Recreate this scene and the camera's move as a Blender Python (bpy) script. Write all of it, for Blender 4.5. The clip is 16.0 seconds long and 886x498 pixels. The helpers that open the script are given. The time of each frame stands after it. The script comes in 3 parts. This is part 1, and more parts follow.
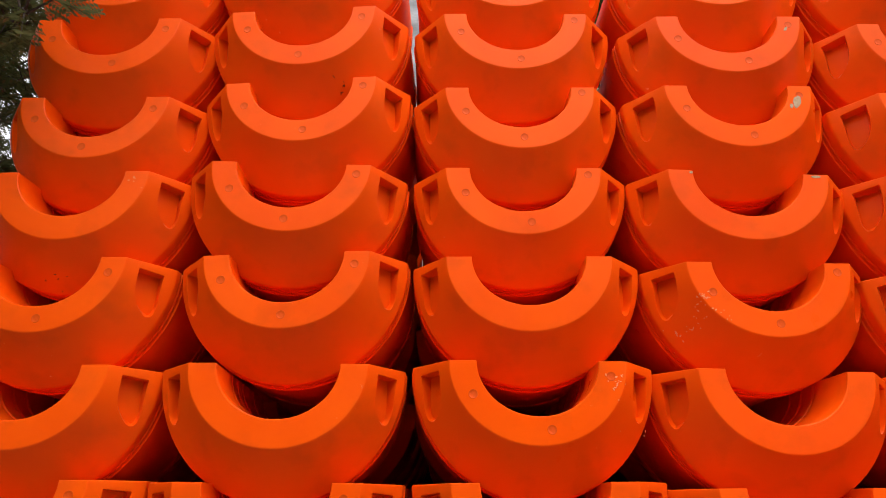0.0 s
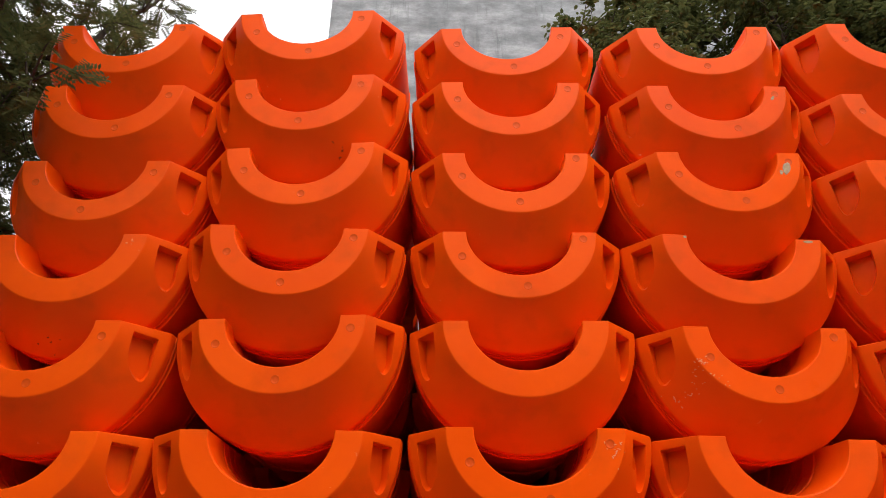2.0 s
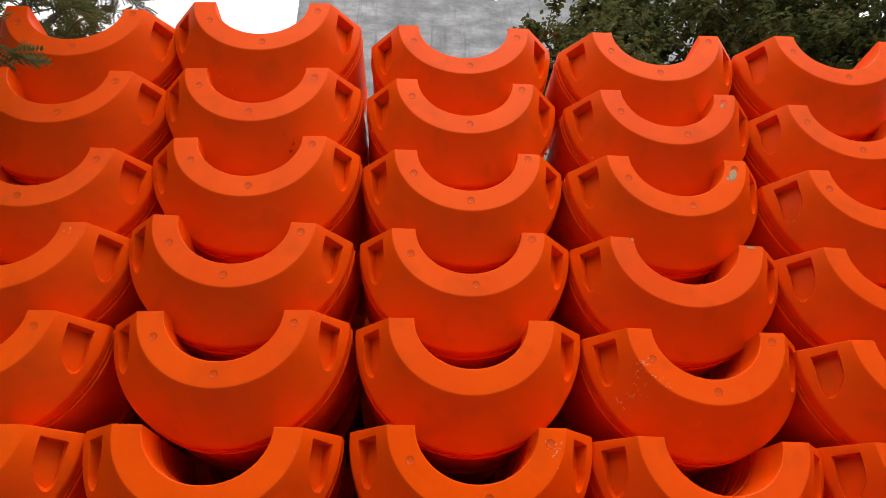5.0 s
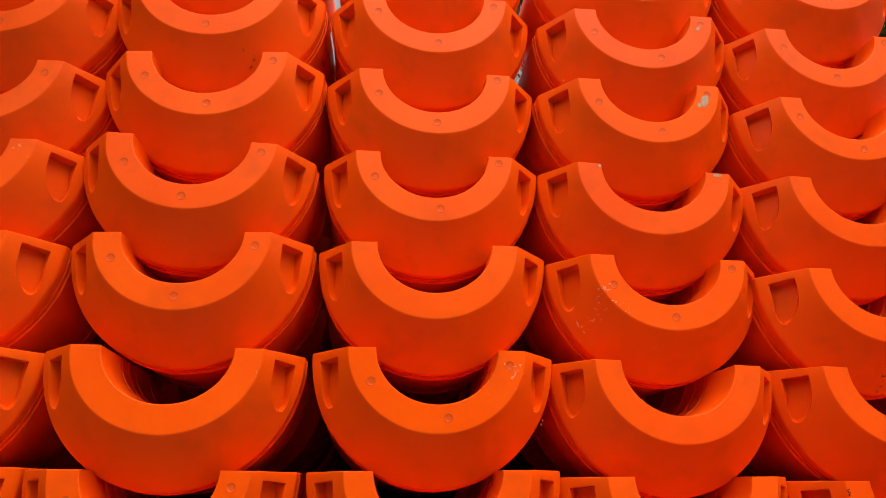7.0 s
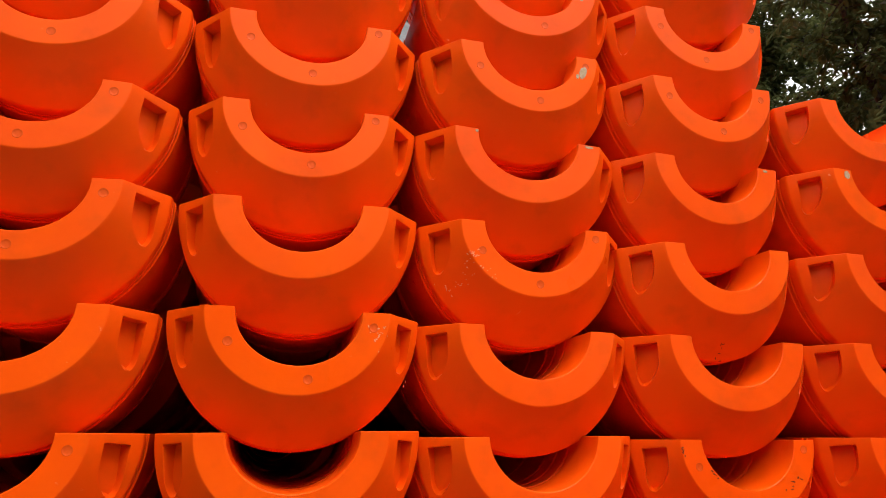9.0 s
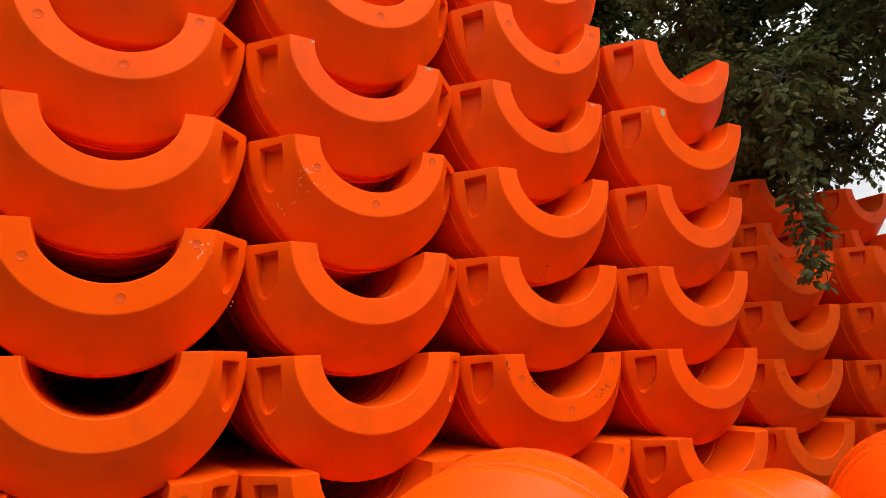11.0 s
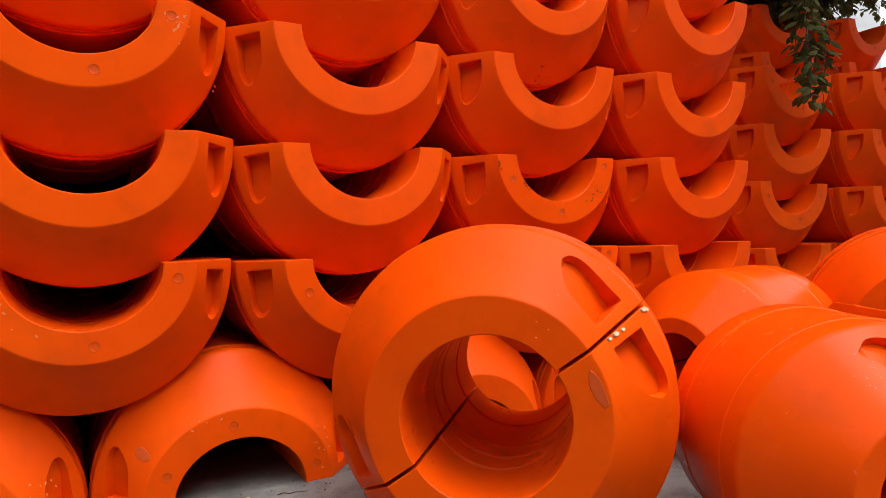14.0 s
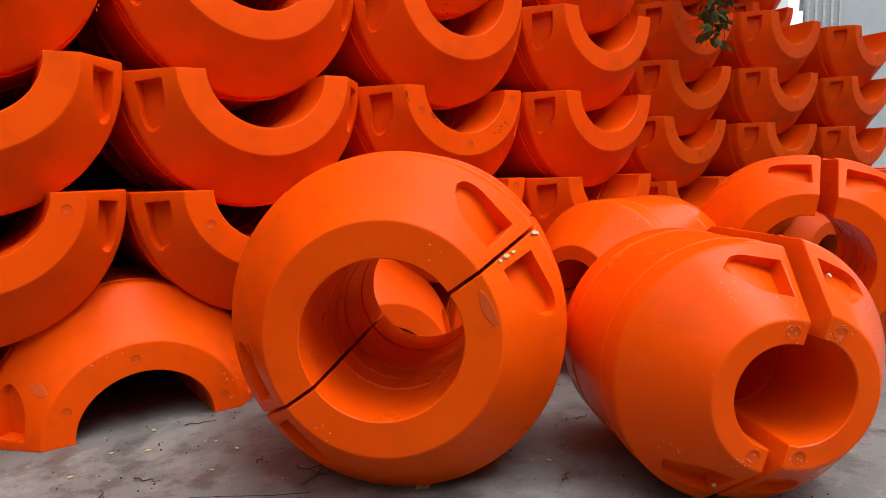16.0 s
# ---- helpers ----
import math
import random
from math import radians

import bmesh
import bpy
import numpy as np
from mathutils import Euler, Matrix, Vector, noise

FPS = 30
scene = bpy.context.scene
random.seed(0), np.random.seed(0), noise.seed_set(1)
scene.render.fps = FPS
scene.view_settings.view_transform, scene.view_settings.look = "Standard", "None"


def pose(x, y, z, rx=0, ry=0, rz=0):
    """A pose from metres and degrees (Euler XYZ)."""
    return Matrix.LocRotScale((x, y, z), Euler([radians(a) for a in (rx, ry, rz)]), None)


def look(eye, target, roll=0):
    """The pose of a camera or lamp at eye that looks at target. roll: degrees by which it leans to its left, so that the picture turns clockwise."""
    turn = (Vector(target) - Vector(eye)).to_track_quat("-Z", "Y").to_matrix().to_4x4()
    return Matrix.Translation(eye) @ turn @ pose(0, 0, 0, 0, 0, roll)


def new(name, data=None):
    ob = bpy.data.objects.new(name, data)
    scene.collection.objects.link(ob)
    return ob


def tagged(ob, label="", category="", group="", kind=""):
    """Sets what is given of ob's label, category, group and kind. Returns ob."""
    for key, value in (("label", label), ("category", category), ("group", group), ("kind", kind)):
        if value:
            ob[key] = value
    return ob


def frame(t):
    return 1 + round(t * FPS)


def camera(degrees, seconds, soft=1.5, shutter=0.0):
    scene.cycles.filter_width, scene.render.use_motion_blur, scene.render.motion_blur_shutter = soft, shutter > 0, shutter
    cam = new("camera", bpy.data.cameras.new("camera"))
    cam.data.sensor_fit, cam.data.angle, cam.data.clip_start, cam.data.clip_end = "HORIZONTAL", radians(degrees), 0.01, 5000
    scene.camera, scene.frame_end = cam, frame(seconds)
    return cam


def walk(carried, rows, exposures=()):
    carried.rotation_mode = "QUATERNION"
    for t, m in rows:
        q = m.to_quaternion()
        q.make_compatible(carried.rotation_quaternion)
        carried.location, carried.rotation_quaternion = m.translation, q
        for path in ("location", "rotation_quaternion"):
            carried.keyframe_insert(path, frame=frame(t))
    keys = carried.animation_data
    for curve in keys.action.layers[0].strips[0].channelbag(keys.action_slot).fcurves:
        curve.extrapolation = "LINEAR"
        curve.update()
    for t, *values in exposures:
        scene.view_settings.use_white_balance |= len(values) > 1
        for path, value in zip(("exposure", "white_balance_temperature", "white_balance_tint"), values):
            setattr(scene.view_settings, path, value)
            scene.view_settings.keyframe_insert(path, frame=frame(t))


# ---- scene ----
cam = camera(67.5, 16.0, soft=0.9)
EXPOSURES = [(0.0, 0.57), (1.0, 0.48), (2.0, 0.34), (3.0, 0.25), (5.5, 0.27), (6.5, 0.48), (7.5, 0.59), (10.0, 0.59), (12.5, 0.42), (14.5, 0.34), (16.0, 0.37)]
PATH = [
    (0, (-0.459, -3.378, 1.589), (-0.457, -1.515, 2.316), 0.4),
    (0.5, (-0.471, -3.377, 1.597), (-0.461, -1.526, 2.355), 0.4),
    (1, (-0.47, -3.387, 1.603), (-0.459, -1.548, 2.388), 0.4),
    (1.5, (-0.464, -3.399, 1.618), (-0.453, -1.577, 2.444), 0.5),
    (2, (-0.467, -3.404, 1.624), (-0.452, -1.609, 2.506), 0.4),
    (2.5, (-0.464, -3.391, 1.61), (-0.448, -1.615, 2.532), 0.4),
    (3, (-0.466, -3.388, 1.599), (-0.44, -1.619, 2.532), 0.4),
    (5.5, (-0.339, -3.365, 1.613), (-0.196, -1.562, 2.467), 0.5),
    (6, (-0.326, -3.348, 1.601), (-0.157, -1.526, 2.409), 0.5),
    (6.5, (-0.291, -3.342, 1.596), (-0.112, -1.496, 2.345), 0.4),
    (7, (-0.268, -3.347, 1.623), (-0.087, -1.475, 2.303), 0.4),
    (7.5, (-0.234, -3.352, 1.643), (-0.038, -1.463, 2.269), 0.4),
    (8, (-0.187, -3.352, 1.686), (0.113, -1.468, 2.284), 0.3),
    (8.5, (-0.145, -3.344, 1.68), (0.25, -1.473, 2.266), 0.2),
    (9, (-0.108, -3.336, 1.678), (0.379, -1.476, 2.227), 0.2),
    (9.5, (-0.068, -3.328, 1.662), (0.529, -1.489, 2.174), 0.1),
    (10, (-0.042, -3.337, 1.679), (0.711, -1.539, 2.125), 0.2),
    (10.2, (-0.032, -3.333, 1.668), (0.784, -1.54, 2.108), -0.3),
    (12.5, (0.027, -3.218, 1.329), (0.986, -1.474, 1.524), -1.4),
    (13, (0.023, -3.195, 1.279), (0.984, -1.444, 1.394), -1.5),
    (13.5, (0.004, -3.177, 1.24), (0.967, -1.425, 1.265), -1.7),
    (14, (0.003, -3.169, 1.203), (0.965, -1.416, 1.165), -1.8),
    (14.5, (0.018, -3.206, 1.158), (0.975, -1.451, 1.081), -2.0),
    (15, (0.043, -3.243, 1.152), (1.019, -1.502, 1.022), -1.9),
    (15.5, (0.046, -3.223, 1.164), (1.094, -1.53, 0.978), -1.8),
    (16, (0.068, -3.251, 1.157), (1.208, -1.624, 0.928), -1.9),
]
walk(cam, [(t, look(eye, target, roll)) for t, eye, target, roll in PATH], exposures=EXPOSURES)

# ---- world and sun ----
world = bpy.data.worlds.new("sky")
scene.world = world
world.use_nodes = True
wn, wl = world.node_tree.nodes, world.node_tree.links
bg = wn["Background"]
sky = wn.new("ShaderNodeTexSky")
sky.sky_type = "NISHITA"
sky.sun_disc = False
sky.sun_elevation, sky.sun_rotation = radians(66), radians(160)
sky.dust_density = 4.0
pale = wn.new("ShaderNodeHueSaturation")
pale.inputs["Saturation"].default_value = 0.03
pale.inputs["Value"].default_value = 2.5
wl.new(sky.outputs[0], pale.inputs["Color"])
veil = wn.new("ShaderNodeMix")
veil.data_type = "RGBA"
veil.inputs[0].default_value = 0.55
veil.inputs[7].default_value = (6.9, 7.0, 7.1, 1)
wl.new(pale.outputs[0], veil.inputs[6])
wl.new(veil.outputs[2], bg.inputs["Color"])
bg.inputs["Strength"].default_value = 0.15
sun = new("sun", bpy.data.lights.new("sun", "SUN"))
sun.data.energy, sun.data.angle, sun.data.color = 1.15, radians(40), (1.0, 0.97, 0.93)
sun.matrix_world = look((0, 0, 20), (-3.0, 8.4, 0))


# ---- materials ----
def material(name, rough=0.5):
    m = bpy.data.materials.new(name)
    m.use_nodes = True
    n, l = m.node_tree.nodes, m.node_tree.links
    b = n["Principled BSDF"]
    b.inputs["Roughness"].default_value = rough
    return m, n, l, b


def noise_tex(n, l, scale, detail=4.0, rough=0.55, coord="Object", stretch=None):
    c = n.new("ShaderNodeTexCoord")
    t = n.new("ShaderNodeTexNoise")
    t.inputs["Scale"].default_value, t.inputs["Detail"].default_value, t.inputs["Roughness"].default_value = scale, detail, rough
    src = c.outputs[coord]
    if stretch:
        mp = n.new("ShaderNodeMapping")
        mp.inputs["Scale"].default_value = stretch
        l.new(src, mp.inputs["Vector"])
        src = mp.outputs[0]
    l.new(src, t.inputs["Vector"])
    return t


def ramp(n, l, src, stops):
    r = n.new("ShaderNodeValToRGB")
    while len(r.color_ramp.elements) < len(stops):
        r.color_ramp.elements.new(0.5)
    for e, (p, c) in zip(r.color_ramp.elements, stops):
        e.position, e.color = p, (*c, 1) if len(c) == 3 else c
    l.new(src, r.inputs[0])
    return r


def mixed(n, l, fac, a, b):
    m = n.new("ShaderNodeMix")
    m.data_type = "RGBA"
    for sock, v in ((m.inputs[0], fac), (m.inputs[6], a), (m.inputs[7], b)):
        if isinstance(v, (int, float)):
            sock.default_value = v
        elif isinstance(v, tuple):
            sock.default_value = (*v, 1)
        else:
            l.new(v, sock)
    return m.outputs[2]


def bump(n, l, b, height, strength, distance):
    u = n.new("ShaderNodeBump")
    u.inputs["Strength"].default_value, u.inputs["Distance"].default_value = strength, distance
    l.new(height, u.inputs["Height"])
    l.new(u.outputs[0], b.inputs["Normal"])


def plastic(name, scuff, shine, smooth):
    """Rotation-moulded orange polyethylene, faintly mottled, with small pale scuffs."""
    m, n, l, b = material(name, 0.36)
    info = n.new("ShaderNodeObjectInfo")
    c = n.new("ShaderNodeTexCoord")
    add = n.new("ShaderNodeVectorMath")
    add.operation = "MULTIPLY_ADD"
    l.new(info.outputs["Random"], add.inputs[0])
    add.inputs[1].default_value = (37, 19, 53)
    l.new(c.outputs["Object"], add.inputs[2])

    def tex(scale, detail):
        t = n.new("ShaderNodeTexNoise")
        t.inputs["Scale"].default_value, t.inputs["Detail"].default_value = scale, detail
        l.new(add.outputs[0], t.inputs["Vector"])
        return t.outputs[0]

    cloud = ramp(n, l, tex(2.3, 3), [(0.3, (0.750, 0.063, 0.0010)), (0.7, (0.870, 0.094, 0.0020))])
    own = ramp(n, l, info.outputs["Random"], [(0.0, (0.770, 0.068, 0.0010)), (1.0, (0.850, 0.089, 0.0020))])
    base = mixed(n, l, 0.45, cloud.outputs[0], own.outputs[0])
    grime = ramp(n, l, tex(5.0, 7), [(0.52, (0, 0, 0)), (0.75, (0.40, 0.40, 0.40))])
    base = mixed(n, l, grime.outputs[0], base, (0.50, 0.062, 0.006))
    scratch = ramp(n, l, tex(26, 9), [(0.73 - scuff, (0, 0, 0)), (0.80 - scuff, (0.8, 0.8, 0.8))])
    where = ramp(n, l, tex(1.7, 2), [(0.56, (0, 0, 0)), (0.68, (1, 1, 1))])
    both = n.new("ShaderNodeMath")
    both.operation = "MULTIPLY"
    l.new(scratch.outputs[0], both.inputs[0])
    l.new(where.outputs[0], both.inputs[1])
    base = mixed(n, l, both.outputs[0], base, (0.86, 0.33, 0.17))
    l.new(base, b.inputs["Base Color"])
    gloss = ramp(n, l, tex(7, 6), [(0.3, (smooth, smooth, smooth)), (0.75, (smooth + 0.14, smooth + 0.14, smooth + 0.14))])
    l.new(gloss.outputs[0], b.inputs["Roughness"])
    b.inputs["Specular IOR Level"].default_value = shine
    bump(n, l, b, tex(45, 6), 0.11, 0.004)
    return m


ORANGE = plastic("orange_polyethylene", 0.02, 0.075, 0.30)
SCUFFED = plastic("scuffed_orange_polyethylene", 0.05, 0.055, 0.26)
GLOSSY = plastic("glossy_orange_polyethylene", 0.04, 0.09, 0.16)


def plain(name, low, high, rough, scale=12.0, relief=0.2, depth=0.004, metal=0.0):
    m, n, l, b = material(name, rough)
    b.inputs["Specular IOR Level"].default_value = 0.12
    t = noise_tex(n, l, scale, 6)
    r = ramp(n, l, t.outputs[0], [(0.3, low), (0.7, high)])
    l.new(r.outputs[0], b.inputs["Base Color"])
    b.inputs["Metallic"].default_value = metal
    bump(n, l, b, t.outputs[0], relief, depth)
    return m


PLUG = plain("plug_plastic", (0.56, 0.056, 0.002), (0.68, 0.074, 0.003), 0.6, 40)
PALE = plain("bare_foam", (0.32, 0.19, 0.10), (0.46, 0.34, 0.23), 0.8, 60, 0.5)
BARK = plain("bark", (0.030, 0.022, 0.016), (0.085, 0.065, 0.050), 0.9, 22, 0.8, 0.02)
TWIG = plain("dry_twig", (0.05, 0.035, 0.025), (0.12, 0.09, 0.065), 0.9, 60, 0.5)
DRYLEAF = plain("dry_leaf", (0.45, 0.34, 0.16), (0.62, 0.52, 0.32), 0.8, 40)
METAL = plain("galvanised_steel", (0.35, 0.36, 0.37), (0.5, 0.51, 0.52), 0.45, 8, 0.05, 0.002, 0.7)
WHITEWALL = plain("white_render", (0.62, 0.63, 0.64), (0.74, 0.75, 0.76), 0.8, 1.5)
FRAME = plain("white_window_frame", (0.70, 0.71, 0.72), (0.8, 0.8, 0.8), 0.4, 5, 0.02)


def leaf_material(name, dark, light, brown):
    m, n, l, b = material(name, 0.62)
    b.inputs["Specular IOR Level"].default_value = 0.08
    g = n.new("ShaderNodeNewGeometry")
    r = ramp(n, l, g.outputs["Random Per Island"], [(0.0, dark), (0.6, light), (0.93, light), (1.0, brown)])
    t = noise_tex(n, l, 30)
    base = mixed(n, l, 0.25, r.outputs[0], mixed(n, l, t.outputs[0], dark, light))
    l.new(base, b.inputs["Base Color"])
    thin = n.new("ShaderNodeBsdfTranslucent")
    l.new(base, thin.inputs["Color"])
    both = n.new("ShaderNodeMixShader")
    both.inputs[0].default_value = 0.40
    l.new(b.outputs[0], both.inputs[1])
    l.new(thin.outputs[0], both.inputs[2])
    l.new(both.outputs[0], n["Material Output"].inputs["Surface"])
    return m


LEAF_FINE = leaf_material("pinnate_leaf", (0.052, 0.064, 0.024), (0.110, 0.118, 0.042), (0.17, 0.10, 0.04))
LEAF_BROAD = leaf_material("broad_leaf", (0.046, 0.056, 0.020), (0.105, 0.112, 0.036), (0.15, 0.085, 0.035))


def concrete_ground():
    m, n, l, b = material("old_concrete", 0.7)
    big = noise_tex(n, l, 0.9, 8, 0.65)
    mid = noise_tex(n, l, 5.5, 10, 0.72)
    fine = noise_tex(n, l, 130, 5)
    base = ramp(n, l, big.outputs[0], [(0.3, (0.135, 0.130, 0.122)), (0.7, (0.205, 0.198, 0.188))])
    stain = ramp(n, l, mid.outputs[0], [(0.50, (0, 0, 0)), (0.56, (0.8, 0.8, 0.8))])
    col = mixed(n, l, stain.outputs[0], base.outputs[0], (0.095, 0.090, 0.083))
    dust = ramp(n, l, noise_tex(n, l, 2.1, 9, 0.7).outputs[0], [(0.53, (0, 0, 0)), (0.62, (0.55, 0.55, 0.55))])
    col = mixed(n, l, dust.outputs[0], col, (0.30, 0.285, 0.265))
    speck = ramp(n, l, fine.outputs[0], [(0.35, (0.8, 0.8, 0.8)), (0.7, (1.1, 1.1, 1.1))])
    mul = n.new("ShaderNodeMix")
    mul.data_type, mul.blend_type = "RGBA", "MULTIPLY"
    mul.inputs[0].default_value = 1.0
    l.new(col, mul.inputs[6])
    l.new(speck.outputs[0], mul.inputs[7])
    l.new(mul.outputs[2], b.inputs["Base Color"])
    wet = ramp(n, l, mid.outputs[0], [(0.4, (0.75, 0.75, 0.75)), (0.65, (0.42, 0.42, 0.42))])
    l.new(wet.outputs[0], b.inputs["Roughness"])
    bump(n, l, b, mid.outputs[0], 0.35, 0.02)
    return m


def rough_wall():
    """Grey cement render with streaks and mould."""
    m, n, l, b = material("weathered_cement_render", 0.85)
    streak = noise_tex(n, l, 1.5, 10, 0.72, "Object", (0.8, 0.8, 1.7))
    blot = noise_tex(n, l, 0.8, 6, 0.6)
    drip = noise_tex(n, l, 3.2, 8, 0.7, "Object", (2.2, 2.2, 0.22))
    base = ramp(n, l, streak.outputs[0], [(0.34, (0.135, 0.140, 0.145)), (0.48, (0.225, 0.230, 0.235)), (0.54, (0.275, 0.280, 0.285)), (0.68, (0.40, 0.405, 0.41))])
    mould = ramp(n, l, blot.outputs[0], [(0.48, (0, 0, 0)), (0.64, (0.6, 0.6, 0.6))])
    col = mixed(n, l, mould.outputs[0], base.outputs[0], (0.12, 0.12, 0.125))
    runs = ramp(n, l, drip.outputs[0], [(0.55, (0, 0, 0)), (0.68, (0.55, 0.55, 0.55))])
    col = mixed(n, l, runs.outputs[0], col, (0.085, 0.085, 0.088))
    l.new(col, b.inputs["Base Color"])
    bump(n, l, b, streak.outputs[0], 0.5, 0.03)
    return m


GROUND, CEMENT = concrete_ground(), rough_wall()
PANE, pn, pl, pb = material("window_glass", 0.06)
pb.inputs["Base Color"].default_value = (0.13, 0.145, 0.145, 1)
pb.inputs["Specular IOR Level"].default_value = 0.2


# ---- mesh helpers ----
def mesh_of(name, bm, mat, smooth=None):
    me = bpy.data.meshes.new(name)
    bm.to_mesh(me)
    bm.free()
    me.materials.append(mat)
    if smooth:
        me.shade_smooth()
        me.set_sharp_from_angle(angle=radians(smooth))
    return me


def part(name, bm, mat, parent, label="", smooth=None):
    ob = new(name, mesh_of(name, bm, mat, smooth))
    ob.parent = parent
    return tagged(ob, label)


def box(bm, x0, x1, y0, y1, z0, z1):
    m = Matrix.Translation(((x0 + x1) / 2, (y0 + y1) / 2, (z0 + z1) / 2)) @ Matrix.Diagonal((x1 - x0, y1 - y0, z1 - z0, 1))
    bmesh.ops.create_cube(bm, size=1.0, matrix=m)


def tube(bm, pts, radii, sides=8):
    """A tapered tube along points."""
    rings = []
    for i, p in enumerate(pts):
        p = Vector(p)
        way = (Vector(pts[min(i + 1, len(pts) - 1)]) - Vector(pts[max(i - 1, 0)])).normalized()
        a = way.cross(Vector((0.3, 0.2, 1)) if abs(way.z) < 0.9 else Vector((1, 0, 0))).normalized()
        b = way.cross(a)
        rings.append([bm.verts.new(p + radii[i] * (math.cos(k * math.tau / sides) * a + math.sin(k * math.tau / sides) * b)) for k in range(sides)])
    for r, s in zip(rings, rings[1:]):
        for k in range(sides):
            bm.faces.new((r[k], r[(k + 1) % sides], s[(k + 1) % sides], s[k]))
    bm.faces.new(rings[0][::-1])
    bm.faces.new(rings[-1])


# ---- the pipe floats ----
def step(a, b, x):
    t = min(max((x - a) / (b - a), 0.0), 1.0)
    return t * t * (3 - 2 * t)


def float_half_mesh(name, R, rf, ri, cone, L, mat, rings, grooves, pocket=True, lo=0.893, hi=0.929, deep=1.05, coarse=False):
    """One half of a split pipe float: a thick half tube along y, its split face at z = 0, hanging below it. Face at y = 0."""
    prof = [(0.004, ri), (0.0, ri + 0.004), (0.0, ri + 0.012), (0.0, (ri + rf) / 2), (0.0, rf - 0.007), (0.0, rf - 0.0025), (0.0010, rf - 0.0006)]
    cone_rows = {}
    n_cone = 3 if coarse else 20
    for k in range(n_cone):
        cone_rows[len(prof)] = (1, k)
        prof.append((cone * (k + 0.5) / n_cone, rf + (R - rf) * (k + 0.5) / n_cone))
    prof += [(cone + 0.004, R - 0.001), (cone + 0.014, R)]
    for y, w, h in rings:
        prof += [(y - w, R), (y - w * 0.6, R + h), (y + w * 0.6, R + h), (y + w, R)]
    prof += [(L - cone - 0.012, R), (L - cone, R - 0.003)]
    for k in range(n_cone - 1, -1, -1):
        cone_rows[len(prof)] = (-1, k)
        prof.append((L - cone * (k + 0.5) / n_cone, rf + (R - rf) * (k + 0.5) / n_cone))
    prof += [(L - 0.0015, rf - 0.001), (L, rf - 0.005), (L, rf - 0.014), (L, ri + 0.004), (L - 0.004, ri)]
    for y, w, h in reversed(grooves):
        prof += [(y + w, ri), (y + w * 0.6, ri + h), (y - w * 0.6, ri + h), (y - w, ri)]
    near = [0.0, 0.35, 1.6, 3.0, 4.2, 4.8, 5.2, 5.6, 6.1] + [6.1 + 1.0 * k for k in range(1, 25)]
    mid = [near[-1] + (180 - 2 * near[-1]) * k / 30 for k in range(1, 30)]
    degs = near + mid + [180 - a for a in reversed(near)]
    if coarse:
        degs = [180 * k / 28 for k in range(29)]
    bm = bmesh.new()
    rows = []
    x0, x1, low = rf + 0.29 * (R - rf), rf + 0.79 * (R - rf), 0.40 * R
    for i, a in enumerate(degs):
        th = math.pi + radians(a)
        end = min(a, 180 - a)
        edge = 0.003 if i in (0, len(degs) - 1) else 0.0
        # the pocket's sides at this angle, as shares of the cone
        z = (rf + R) / 2 * math.sin(radians(end))
        tip = min(max((z / low - 0.66) / 0.34, 0.0), 1.0)
        half = max((x1 - x0) / 2 * (1 - 0.14 * z / low) * math.sqrt(1 - tip * tip), 0.004)
        c = (x0 + x1) / 2 - 0.12 * z
        sl, sr = [((c + q * half) / max(math.cos(radians(end)), 0.85) - rf) / (R - rf) for q in (-1, 1)]
        sl, sr = min(sl, 0.86), min(sr, 0.92)
        rim = min(0.022, (sr - sl) * 0.3)
        lines = [0.010 + (sl - 0.010) * q for q in (0, 0.05, 0.3, 0.6, 0.85)] + [sl, sl + rim]
        lines += [sl + rim + (sr - sl - 2 * rim) * q / 6 for q in range(1, 6)]
        lines += [sr - rim, sr] + [sr + (0.97 - sr) * q for q in (0.12, 0.3, 0.55, 0.8, 0.94, 1.0)]
        full = (x1 - x0) / 2
        depth = 0.150 * R * step(4.75, 5.35, end) * (1 - 0.62 * min(z / low, 1)) * step(0.12, 0.26, half / full) if z < low else 0.0
        row = []
        for j, (y, r) in enumerate(prof):
            if edge and not (pocket and j in cone_rows):
                q, p = Vector(prof[j - 1]), Vector(prof[(j + 1) % len(prof)])
                t = (p - q).normalized()
                y, r = y - edge * -t.y, r - edge * t.x
            elif pocket and j in cone_rows:
                way, k = cone_rows[j]
                y, r = cone * lines[k], rf + (R - rf) * lines[k]
                if 6 <= k <= 12:
                    y, r = y + depth * 0.72, r - depth * 0.55
                y, r = y + edge * 0.66, r - edge * 0.75
                y = y if way > 0 else L - y
            if r < rf:
                k = lo + (hi - lo) * (r - ri) / (rf - ri)
            else:
                k = hi + (deep - hi) * min((r - rf) / (R - rf), 1.0)
            row.append(bm.verts.new((r * math.cos(th), y, k * r * math.sin(th))))
        rows.append(row)
    m = len(prof)
    for p, q in zip(rows, rows[1:]):
        for j in range(m):
            bm.faces.new((p[j], q[j], q[(j + 1) % m], p[(j + 1) % m]))
    bm.faces.new(rows[0])
    bm.faces.new(rows[-1][::-1])
    bmesh.ops.recalc_face_normals(bm, faces=bm.faces[:])
    return mesh_of(name, bm, mat, 28)


